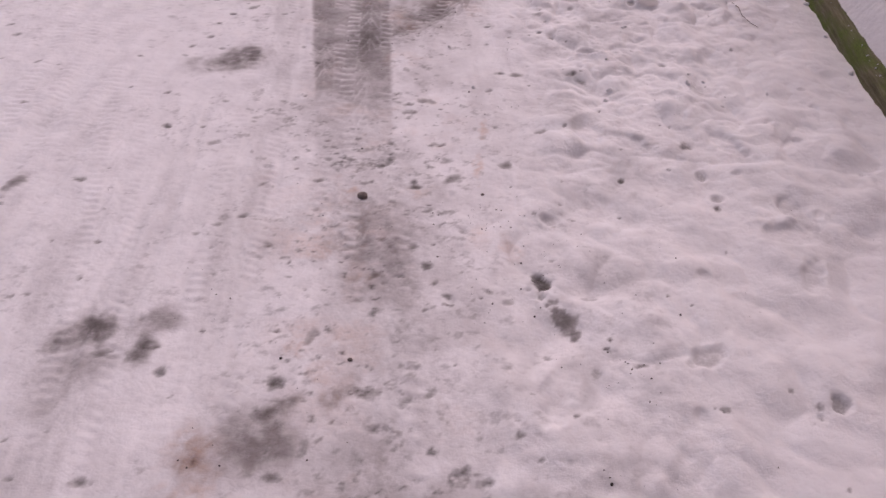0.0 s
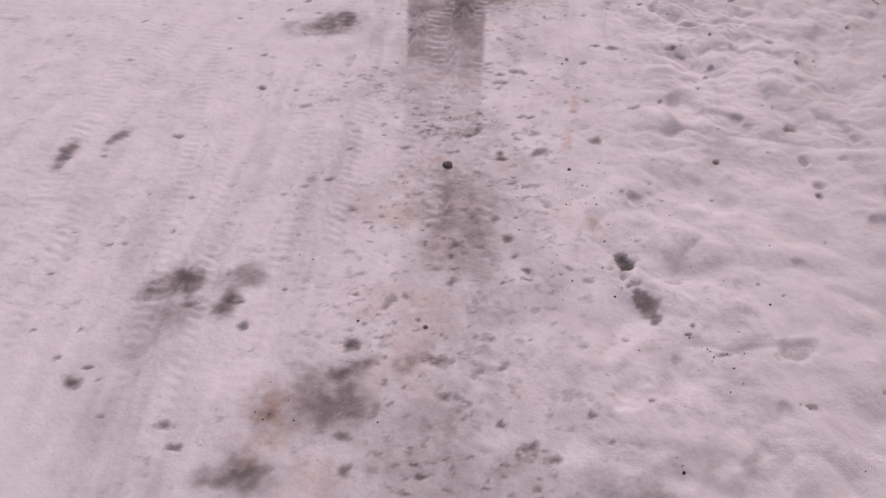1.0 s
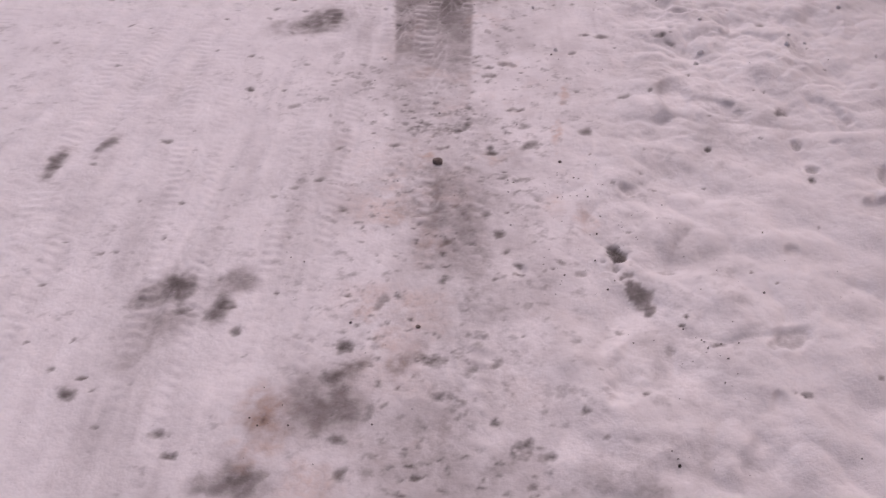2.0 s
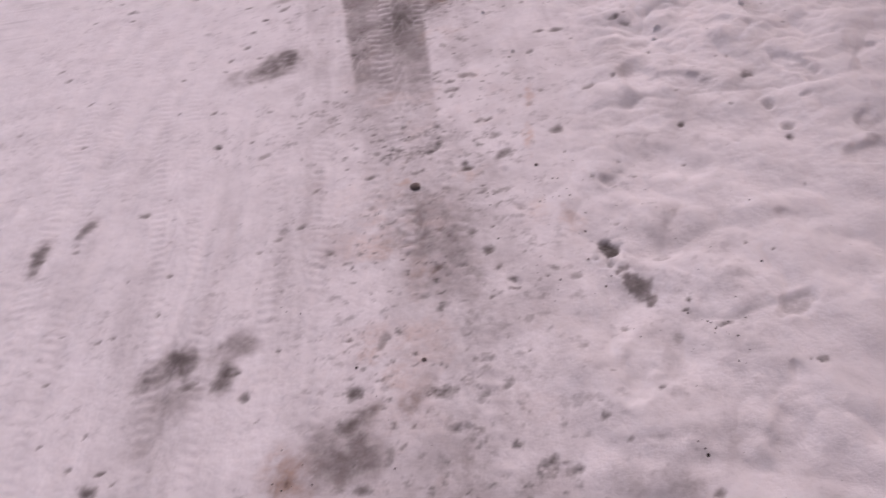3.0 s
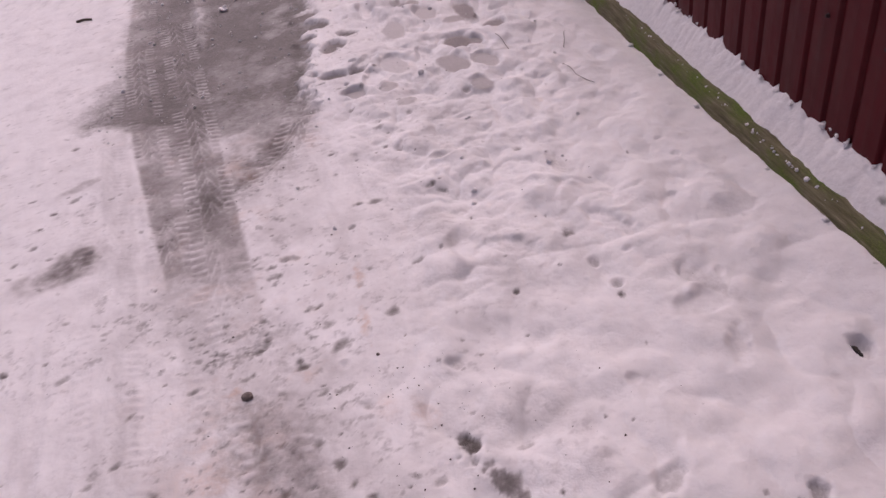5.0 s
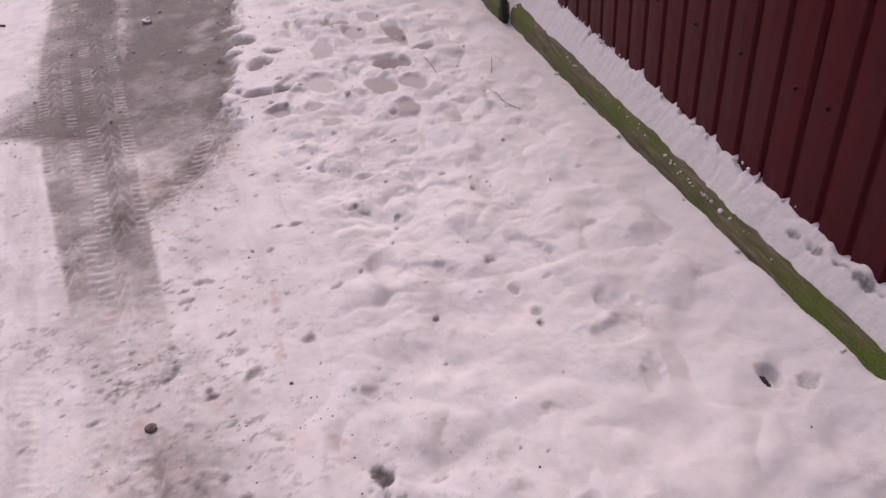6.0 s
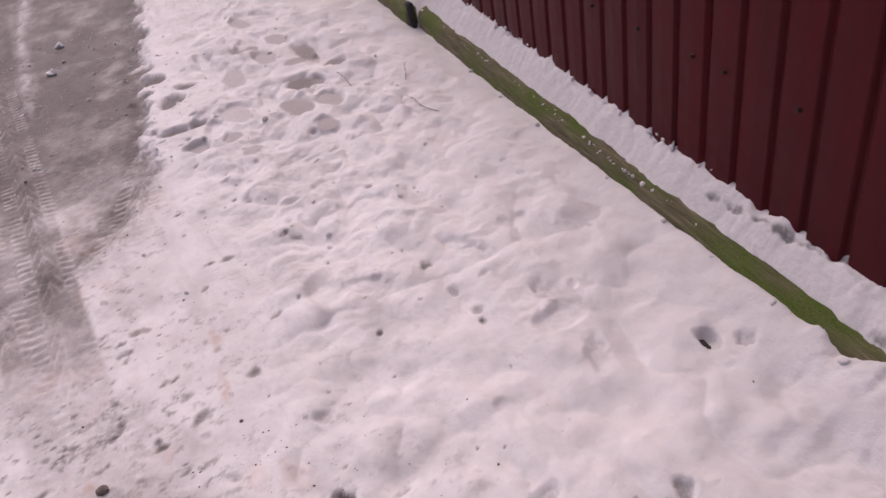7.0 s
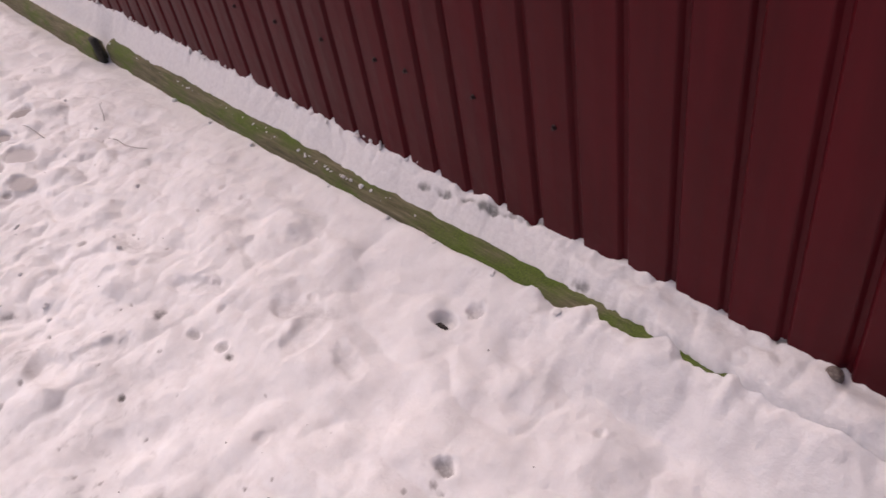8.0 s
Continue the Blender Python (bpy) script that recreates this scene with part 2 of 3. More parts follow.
def press(cx, cy, rx, ry, turn, depth, rim=0.25, w=0.0, d=0.0, seed=0, ragged=0.25, flat=0.45, base=0.0, g=0.0, crisp=0.5):
    """A print pressed into the snow, with a low rim thrown up."""
    global Z, wear_shade, dirt_shade, wetted
    r = ellipse(cx, cy, rx, ry, turn, ragged, seed)
    floor = 1 - step(r, crisp, 1.14)
    Z = Z * (1 - flat * floor) + flat * base * floor - depth * floor + depth * rim * np.exp(-(((r - 1.22) / 0.17) ** 2))
    # w and d colour the floor: slush and soil, and the shade of hollows
    wear_shade = np.maximum(wear_shade, w * (1 - step(r, 0.55, 1.0)))
    dirt_shade = np.maximum(dirt_shade, d * (1 - step(r, 0.2, 1.0)))
    wetted = np.maximum(wetted, g * (1 - step(r, 0.78, 1.0)))


def curve_x(points, y):
    return np.interp(y, [p[1] for p in points], [p[0] for p in points])


# the wheel track that has thawed through, and the wide slush beyond it
TRACK = [(-0.206, -0.8), (-0.466, 0.4), (-0.812, 2.0), (-1.028, 3.0), (-1.25, 4.1), (-1.42, 5.6), (-1.8, 9.0)]
WIDTH = [(0.08, -1), (0.092, 0.4), (0.146, 2.0), (0.185, 3.0), (0.2, 9)]
U, V = X - curve_x(TRACK, Y), Y
half = curve_x(WIDTH, Y)
thin = 1 - step(Y, 1.3, 1.8)
inside = 1 - step(np.abs(U) + (0.015 + 0.07 * thin) * fbm(X, Y, 14, 4, 0.6, 12), half - 0.012 - 0.02 * thin, half + 0.012 + 0.02 * thin)
ends = 1.80 + 0.12 * (1 - step(U, -0.07, 0.02)) + 0.30 * fbm(X, Y, 7, 4, 0.6, 17)
thawed = step(Y, ends - 0.22, ends + 0.22)
mottle = fbm(X, Y, 8, 5, 0.68, 13)
wetted = np.maximum(wetted, inside * np.clip(0.24 + 0.50 * thawed + 0.8 * mottle, 0, 0.95) * near)
core = np.exp(-(((U - 0.07) / 0.07) ** 2)) * step(Y, 1.9, 2.3) + 0.5 * np.exp(-(((U + 0.11) / 0.05) ** 2)) * step(Y, 2.0, 2.5)
wear_shade = np.maximum(wear_shade, inside * np.clip(thawed * (0.20 + 0.45 * core + 0.85 * mottle), 0, 0.9))
pool = np.exp(-(((X + 0.835) / 0.055) ** 2 + ((Y - 2.40) / 0.16) ** 2))
wear_shade = np.maximum(wear_shade, pool * np.clip(0.9 + 1.2 * mottle, 0, 1))
LOWER = [(-0.42, 0.4), (-0.506, 0.88), (-0.60, 1.29), (-0.66, 1.6)]
low_u = X - curve_x(LOWER, Y)
lower = np.exp(-(((Y - 1.10) / 0.24) ** 4) - ((low_u / 0.11) ** 4))
wetted = np.maximum(wetted, lower * np.clip(0.62 + 1.3 * fbm(X, Y, 9, 5, 0.65, 24), 0, 1))
wear_shade = np.maximum(wear_shade, lower * np.clip(0.14 + 1.5 * fbm(X, Y, 10, 5, 0.7, 27), 0, 0.75))
dirt_shade = np.maximum(dirt_shade, lower * np.clip(2.2 * fbm(X, Y, 22, 4, 0.7, 25) - 0.12, 0, 0.5))
tan = np.maximum(tan, np.exp(-(((Y - 1.0) / 0.42) ** 2) - (((low_u + 0.12) / 0.16) ** 2)) * np.clip(0.1 + 1.8 * fbm(X, Y, 9, 4, 0.65, 26), 0, 0.6))
damp = np.exp(-(((X + 0.64) / 0.20) ** 4) - (((Y - 2.70) / 0.26) ** 4)) * near
wetted = np.maximum(wetted, damp * np.clip(0.42 + 1.6 * fbm(X, Y, 7, 5, 0.65, 28), 0, 0.9))
wear_shade = np.maximum(wear_shade, damp * np.clip(1.7 * fbm(X, Y, 15, 4, 0.7, 29), 0, 0.6))
# a bend of the second wheel that joins it
bend = curve_x([(-0.86, 2.2), (-0.80, 2.37), (-0.71, 2.57), (-0.60, 2.68), (-0.50, 2.98), (-0.45, 3.3)], Y)
b2 = np.exp(-(((X - bend + 0.12 * fbm(X, Y, 7, 4, 0.65, 23)) / 0.11) ** 2)) * np.clip(0.75 + 2.0 * fbm(X, Y, 6, 4, 0.65, 22), 0, 1) * step(Y, 2.22, 2.40) * (1 - step(Y, 2.85, 3.2))
wear_shade = np.maximum(wear_shade, b2 * np.clip(0.78 + 2.2 * fbm(X, Y, 16, 4, 0.65, 14), 0, 1))
wetted = np.maximum(wetted, b2)
dirt_shade = np.maximum(dirt_shade, 0.5 * pool + 0.3 * b2 * np.clip(2.5 * fbm(X, Y, 14, 4, 0.65, 19), 0, 1))
left, right = curve_x([(-1.52, 2.9), (-1.55, 3.35), (-1.43, 3.9), (-1.53, 5.3), (-1.6, 9)], Y), curve_x([(-0.7, 2.5), (-0.42, 3.0), (-0.4, 4.6), (-0.35, 5.6), (-0.3, 9)], Y)
rag = 0.22 * fbm(X, Y, 7, 5, 0.65, 15)
wide = step(X + rag, left - 0.14, left + 0.24) * (1 - step(X + rag, right - 0.05, right + 0.035)) * step(Y + 0.9 * rag - np.interp(X, [-1.6, -1.37, -1.12, -1.0, -0.78, -0.64, -0.41, -0.3], [3.32, 3.26, 3.18, 3.06, 2.93, 2.86, 2.86, 2.9]), -0.10, 0.12) * near
wide *= 0.98 + 1.1 * fbm(X, Y, 5, 5, 0.65, 16) - 0.22 * np.exp(-(((Y - 3.0) / 0.2) ** 2))
strip = np.clip(0.75 + 2.2 * fbm(X, Y, 9, 4, 0.65, 20), 0, 1) * np.exp(-(((X - curve_x([(-0.98, 3.8), (-1.02, 4.3), (-1.17, 5.6), (-1.3, 9)], Y)) / 0.045) ** 2)) * step(Y, 3.8, 4.3)
wide *= 1 - 0.65 * strip
wear_shade = np.maximum(wear_shade, wide)
wet = np.exp(-(((X + rag - right + 0.07) / 0.05) ** 2)) * step(Y, 2.9, 3.1) * near
dirt_shade = np.maximum(dirt_shade, wet * np.clip(0.35 + 1.6 * fbm(X, Y, 12, 4, 0.6, 18), 0, 0.7))
Z += 0.02 * strip * near - 0.012 * np.clip(wear_shade, 0, 1) * near
right_step = step(X + rag, right - 0.02, right + 0.05) * step(Y, 2.75, 3.1) * near
Z += 0.028 * right_step * (1 - bank)


# tyre tread: bars across and grooves along, as low ribs of snow
def tread(u, v, width, pitch, slant):
    w = u / width
    v = v + 0.006 * fbm(u, v, 25, 2, 0.5, 71)
    bars = np.abs(((v + slant * np.abs(u)) / pitch) % 1 - 0.5) * 2
    shoulder = (np.abs(w) > 0.45) & (np.abs(w) < 0.98)
    rib = step(bars, 0.42, 0.78) * shoulder
    zig = np.abs(((v + 3.0 * np.abs(u)) / (pitch * 2.3)) % 1 - 0.5) * 2
    groove = np.zeros_like(u)
    for g in (-0.45, 0.0, 0.45):
        groove = np.maximum(groove, np.exp(-(((w - g - 0.02 * (zig - 0.5)) / 0.04) ** 2)))
    centre = step(zig, 0.66, 0.92) * (np.abs(w) < 0.42)
    return np.maximum(np.maximum(rib * 0.9, centre * 0.7), groove * 0.6) * (np.abs(w) < 1)


def roll_tyre(points, width, pitch, y0, y1, strength, snow, seed):
    global Z, wear_shade, wetted
    u = X - curve_x(points, Y)
    k = (np.abs(u) < width) & (Y > y0) & (Y < y1)
    t = np.zeros_like(Z)
    t[k] = tread(u[k], Y[k], width, pitch, 0.18)
    fade = np.clip(0.5 + 3.2 * fbm(X, Y, 6, 5, 0.68, seed), 0, 1) * step(Y, y0, y0 + 0.25) * (1 - step(Y, y1 - 0.3, y1))
    Z += (strength * t - 0.25 * strength * (np.abs(u) < width)) * fade
    wear_shade *= 1 - snow * t * fade
    wetted *= 1 - snow * t * fade


shift = lambda pts, d: [(x + d, y) for x, y in pts]  # noqa: E731
roll_tyre([(-0.36, 0.1), (-0.42, 0.4), (-0.506, 0.88), (-0.60, 1.29), (-0.738, 1.86), (-0.879, 2.74), (-1.0, 3.4), (-1.25, 4.8)], 0.100, 0.042, 0.1, 4.8, 0.0048, 0.78, 31)
roll_tyre(shift(TRACK, -0.11), 0.085, 0.042, 1.6, 5.6, 0.0045, 0.7, 32)
roll_tyre([(-0.55, 0.2), (-0.66, 0.9), (-0.78, 1.8), (-1.0, 3.2)], 0.07, 0.034, 0.2, 2.0, 0.0040, 0.5, 33)
roll_tyre([(-0.76, 0.0), (-0.93, 0.9), (-1.10, 1.8), (-1.42, 3.4), (-1.7, 5.5)], 0.095, 0.032, 0.0, 4.5, 0.0042, 0.5, 34)
roll_tyre([(-1.02, 0.0), (-1.20, 0.7), (-1.62, 1.9), (-2.3, 3.6)], 0.085, 0.030, 0.1, 3.5, 0.0042, 0.5, 35)
roll_tyre([(-1.55, 0.3), (-1.78, 1.2), (-2.1, 2.6)], 0.09, 0.032, 0.2, 3.0, 0.0045, 0.2, 36)
roll_tyre([(-0.66, 2.3), (-0.5, 2.75), (-0.42, 3.2)], 0.10, 0.040, 2.2, 3.4, 0.0055, 0.7, 37)

# old ruts frozen over: a smooth floor between low crumbled banks
for points, width, depth, seed in [
    ([(-1.83, 0.3), (-1.81, 1.0), (-1.80, 1.5), (-1.88, 3.5)], 0.055, 0.012, 101), ([(-2.06, 0.3), (-2.10, 1.2), (-2.12, 3.5)], 0.05, 0.010, 102),
    ([(-1.50, 0.0), (-1.57, 0.7), (-1.66, 2.0), (-1.75, 3.5)], 0.035, 0.006, 103), ([(-1.15, 0.0), (-1.19, 0.4), (-1.27, 1.2), (-1.42, 2.6)], 0.022, 0.004, 104),
    ([(-1.10, 0.6), (-1.15, 0.9), (-1.23, 1.5), (-1.35, 2.2)], 0.018, 0.0032, 105), ([(-0.92, 0.2), (-1.045, 0.97), (-1.20, 1.7)], 0.015, 0.003, 106),
    ([(-0.78, 0.3), (-0.90, 1.2), (-1.01, 1.95), (-1.15, 2.7)], 0.015, 0.003, 107),
]:
    u = X - curve_x(points, Y) + 0.018 * fbm(X, Y, 5, 3, 0.55, seed)
    worn = np.clip(0.65 + 1.8 * fbm(X, Y, 3, 3, 0.55, seed + 10), 0, 1) * step(Y, points[0][1] - 0.2, points[0][1] + 0.2) * (1 - step(Y, points[-1][1] - 0.5, points[-1][1])) * near
    banks = np.exp(-(((np.abs(u) - 1.35 * width) / (0.45 * width + 0.008)) ** 2)) * np.clip(0.6 + 2.6 * fbm(X, Y, 24, 4, 0.65, seed + 20), 0, 1.4)
    Z += worn * depth * (0.8 * banks - np.exp(-((u / width) ** 4)))
    wear_shade = np.maximum(wear_shade * (1 - 0.6 * worn * np.clip(banks, 0, 1)), 0.24 * worn * np.exp(-((u / (0.8 * width)) ** 4)) * np.clip(0.5 + 1.6 * fbm(X, Y, 8, 4, 0.6, seed + 30), 0, 1))

blotchy = np.clip(0.62 + 2.0 * fbm(X, Y, 26, 4, 0.65, 81), 0, 1)
# thawed blots on the road: x, y, radii, turn, how bare, how dark
for cx, cy, rx, ry, turn, w, d, g in [
    (-1.225, 0.70, 0.085, 0.065, 0.6, 0.75, 0.7, 1.0), (-1.19, 0.58, 0.09, 0.15, -0.3, 0.22, 0.0, 0.7), (-1.055, 0.665, 0.035, 0.06, -0.2, 0.75, 0.8, 0.9),
    (-1.05, 0.76, 0.075, 0.05, 0.4, 0.3, 0.1, 0.9), (-1.31, 2.15, 0.17, 0.10, 0.5, 0.75, 0.35, 1.0), (-1.37, 2.74, 0.10, 0.04, 0.5, 0.2, 0.0, 0.6),
    (-0.70, 0.45, 0.12, 0.13, 0.4, 0.4, 0.1, 1.0), (-0.69, 0.53, 0.075, 0.03, 0.6, 0.8, 0.5, 0.8), (-0.82, 0.40, 0.07, 0.09, 0.3, 0.2, 0.3, 0.5),
    (-0.82, 0.235, 0.10, 0.06, 0.2, 0.65, 0.35, 0.9), (-0.644, 0.363, 0.03, 0.018, 0.3, 0.7, 0.5, 0.5), (-1.295, 0.364, 0.03, 0.022, -0.2, 0.8, 0.5, 0.6),
    (-1.834, 1.163, 0.03, 0.09, 0.1, 0.9, 0.6, 0.9), (-1.716, 1.27, 0.025, 0.07, -0.1, 0.7, 0.4, 0.8), (-0.06, 0.36, 0.14, 0.07, 0.2, 0.3, 0.2, 0.4),
    (-0.596, 0.445, 0.014, 0.035, 0.0, 0.5, 0.4, 0.4), (-0.45, 0.38, 0.13, 0.16, 0.2, 0.12, 0.05, 0.5), (-0.55, 0.60, 0.05, 0.09, -0.5, 0.35, 0.25, 0.5),
]:
    r = ellipse(cx, cy, rx, ry, turn, 1.0, int(100 * abs(cx)))
    wetted = np.maximum(wetted, g * (1 - step(r, 0.25, 1.45)) * (0.5 + 0.5 * blotchy))
    wear_shade = np.maximum(wear_shade, w * (1 - step(r, 0.0, 1.3)) * (0.25 + 0.75 * blotchy))
    dirt_shade = np.maximum(dirt_shade, d * (1 - step(r, 0.0, 0.95)) * (0.15 + 0.85 * blotchy))
for cx, cy, rx, ry, turn, a in [
    (-0.832, 0.41, 0.06, 0.075, 0.2, 0.95), (-0.80, 0.30, 0.07, 0.05, 0.2, 0.6), (-0.682, 0.721, 0.055, 0.025, 0.7, 0.85), (-0.306, 1.75, 0.016, 0.06, 0, 1.0), (-0.305, 1.53, 0.018, 0.08, 0, 0.9),
    (-0.60, 1.0, 0.05, 0.1, 0.2, 0.4), (-0.68, 1.36, 0.03, 0.025, 0, 0.8), (-0.72, 2.6, 0.10, 0.12, 0, 0.4), (-0.42, 2.75, 0.05, 0.12, 0, 0.3), (-0.28, 1.2, 0.05, 0.07, 0, 0.35),
    (-0.187, 1.149, 0.035, 0.05, 0.1, 0.55), (-0.48, 1.37, 0.05, 0.04, 0.1, 0.5), (-0.58, 0.62, 0.05, 0.12, 0.2, 0.5), (-0.66, 0.24, 0.07, 0.08, 0.2, 0.5), (-0.74, 1.20, 0.05, 0.12, 0.2, 0.4),
]:
    tan = np.maximum(tan, a * (1 - step(ellipse(cx, cy, rx, ry, turn, 1.6, int(90 * abs(cy))), 0.1, 1.3)) * blotchy)

# boot prints that have gone to grey slush
for cx, cy, rx, ry, turn, w, g in [
    (-0.343, 4.035, 0.060, 0.075, 0.3, 0.8, 1.0), (-0.281, 3.658, 0.062, 0.080, -0.5, 0.75, 1.0), (-0.430, 3.856, 0.075, 0.035, -0.1, 0.8, 1.0), (-0.296, 3.277, 0.080, 0.055, -0.2, 0.5, 1.0),
    (-0.183, 3.288, 0.042, 0.070, -0.6, 0.9, 1.0), (-0.198, 3.818, 0.060, 0.045, -0.2, 0.7, 1.0), (-0.212, 3.059, 0.060, 0.050, 0.1, 0.0, 0.55), (-0.425, 4.239, 0.090, 0.070, 0.1, 0.7, 1.0),
    (0.046, 3.714, 0.065, 0.150, 0.1, 0.0, 0.45), (0.161, 4.060, 0.080, 0.085, 0.2, 0.1, 0.65), (0.244, 3.871, 0.068, 0.100, 0.1, 0.0, 0.45), (0.439, 3.791, 0.052, 0.150, 0.1, 0.15, 0.75),
    (0.369, 3.712, 0.075, 0.050, 0.0, 0.1, 0.55), (0.534, 3.512, 0.058, 0.080, 0.2, 0.2, 0.75), (0.401, 3.350, 0.042, 0.055, 0.2, 0.15, 0.7), (0.261, 3.148, 0.074, 0.130, 0.3, 0.05, 0.6),
    (0.325, 3.390, 0.068, 0.095, 0.2, 0.28, 0.9), (0.405, 3.110, 0.058, 0.095, 0.3, 0.0, 0.5), (0.337, 2.885, 0.050, 0.065, 0.3, 0.05, 0.55), (-0.065, 3.049, 0.054, 0.055, 0.2, 0.1, 0.5),
    (-0.008, 3.262, 0.070, 0.110, 0.3, 0.05, 0.35), (0.003, 2.868, 0.050, 0.042, 0.1, 0.0, 0.45), (0.344, 4.107, 0.060, 0.120, 0.1, 0.0, 0.5), (0.20, 4.55, 0.06, 0.12, 0.2, 0.0, 0.5),
]:
    press(cx, cy, rx, ry, turn, 0.011, 0.16, w, 0.0, int(100 * abs(cy)), 0.35, 0.94, 0.034 if cx > -0.15 else 0.016, min(1.0, 1.25 * g), 0.82)

# the crisper marks: the heel that reached the road, the paw holes, round dents
press(-0.099, 1.015, 0.032, 0.050, 0.1, 0.012, 0.15, 0.9, 0.9, 3, 1.4)
press(-0.038, 0.90, 0.032, 0.060, 0.4, 0.008, 0.2, 0.55, 0.5, 4, 1.4, g=0.7)
# from here w and d paint the shade inside the holes and dents
press(0.893, 1.035, 0.030, 0.036, 0.3, 0.030, 0.06, 0.2, 0.0, 5, 0.7)
press(0.968, 0.985, 0.024, 0.032, 0.3, 0.026, 0.06, 0.25, 0.1, 6, 0.8)
press(0.612, 1.31, 0.085, 0.055, 0.4, 0.014, 0.1, 0.1, 0, 7, 0.5)
press(0.045, 1.77, 0.06, 0.09, 0.1, 0.010, 0.12, 0, 0, 8, 0.1)
press(0.067, 2.375, 0.05, 0.035, 0.0, 0.012, 0.5, 0.25, 0.25, 9)
press(-0.081, 1.293, 0.030, 0.022, 0.3, 0.009, 0.4, 0.2, 0.1, 10, 0.7)
press(0.40, 1.59, 0.018, 0.026, 0.2, 0.014, 0.2, 0.35, 0.2, 11)
press(0.43, 1.47, 0.022, 0.024, 0.2, 0.014, 0.2, 0.35, 0.25, 12)
press(0.58, 0.69, 0.024, 0.026, 0.2, 0.008, 0.05, 0.4, 0.3, 13, 0.9)
press(0.30, 0.80, 0.055, 0.032, 0.6, 0.010, 0.1, 0.3, 0.1, 14, 0.7)
# older prints, trodden over one another
for k in range(26):
    cx, cy = rng.uniform(-0.15, 0.72), rng.uniform(-0.4, 5.2)
    press(cx, cy, rng.uniform(0.035, 0.05), rng.uniform(0.07, 0.13), rng.normal(0.25, 0.5), rng.uniform(0.002, 0.011), rng.uniform(0.0, 0.08), 0.22 * rng.rand(), 0, k, 0.9)
for k in range(48):
    cx, cy = rng.uniform(-0.45, 0.9), rng.uniform(0.1, 4.6)
    # about a third of the dents left of 0.5 get dark shade painted in
    grime_shade = (rng.rand() < 0.35) * (cx < 0.5)
    press(cx, cy, rng.uniform(0.009, 0.022), rng.uniform(0.009, 0.024), rng.uniform(0, 3), rng.uniform(0.003, 0.008), 0.12, 0.6 * grime_shade * rng.rand(), 0.5 * grime_shade * rng.rand(), k, 0.3)
# fine dirt along the road and the trodden strip
lane = np.exp(-(((U - 0.06) / 0.36) ** 2))
specks = np.clip((fbm(X, Y * 1.4, 24, 5, 0.72, 41) - 0.07) * 5, 0, 1) * np.clip(fbm(X, Y, 2.6, 3, 0.55, 42) * 3.5 + 0.55, 0, 1)
band = road * (0.35 + 0.65 * lane) + 0.30 * tramp * (1 - step(X, 0.05, 0.45))
wear_shade = np.maximum(wear_shade, 0.80 * specks * band * near)
dirt_shade = np.maximum(dirt_shade, 0.8 * np.clip((fbm(X, Y * 1.4, 40, 3, 0.6, 43) - 0.17) * 9, 0, 1) * np.clip(fbm(X, Y, 3.1, 3, 0.6, 47) * 4 + 0.4, 0, 1) * band * near)
# greyer streaks that run with the wheels
streak = fbm(U * 1.0, V * 0.16, 9, 4, 0.6, 45)
grime_shade = np.clip(streak * 1.1 + 0.25 * fbm(X, Y, 6, 4, 0.6, 46), 0, 0.34) * road * step(X, -2.2, -1.0) * near
wetted = np.maximum(wetted, 0.9 * grime_shade)
wear_shade = np.maximum(wear_shade, 0.45 * grime_shade)
wear_shade = np.maximum(wear_shade, np.clip(1.05 * fbm(X, Y, 3.6, 5, 0.7, 44), 0, 0.5) * (0.5 * road * step(X, -1.9, -1.1) + 0.25 * tramp) * near)
wear_shade = np.maximum(wear_shade, np.clip(1.3 * fbm(X, Y, 8, 5, 0.72, 48) - 0.03, 0, 0.6) * lane * road * near)
tan = np.maximum(tan, np.clip(1.3 * fbm(X, Y, 7, 4, 0.65, 49) - 0.12, 0, 0.5) * lane * road * (1 - wide) * near)

wear_shade = np.maximum(wear_shade, np.clip(0.9 * fbm(X, Y, 4.5, 5, 0.65, 50) - 0.01, 0, 0.30) * 0.45 * tramp * near)
wetted = np.maximum(wetted, np.clip(0.08 + 1.9 * fbm(X, Y, 5, 5, 0.66, 55), 0, 0.7) * (lane * road + 0.5 * tramp * (1 - step(X, 0.1, 0.5))) * near)


def smudge(cx, cy, rx, ry, turn, w, d):
    """A small dirty spot, worked out over its own patch of the grid only."""
    reach = 2.0 * max(rx, ry)
    i0, i1 = np.searchsorted(xs, (cx - reach, cx + reach))
    j0, j1 = np.searchsorted(ys, (cy - reach, cy + reach))
    px, py = X[j0:j1, i0:i1], Y[j0:j1, i0:i1]
    c, s = math.cos(turn), math.sin(turn)
    q = np.hypot(((px - cx) * c + (py - cy) * s) / rx, (-(px - cx) * s + (py - cy) * c) / ry)
    q = q + 1.1 * fbm(px, py, 1.0 / min(rx, ry), 3, 0.6, int(1000 * abs(cx)))
    wear_shade[j0:j1, i0:i1] = np.maximum(wear_shade[j0:j1, i0:i1], w * (1 - step(q, 0.2, 1.2)))
    dirt_shade[j0:j1, i0:i1] = np.maximum(dirt_shade[j0:j1, i0:i1], d * (1 - step(q, 0.0, 0.9)))
    Z[j0:j1, i0:i1] -= 0.004 * (1 - step(q, 0.1, 1.1))


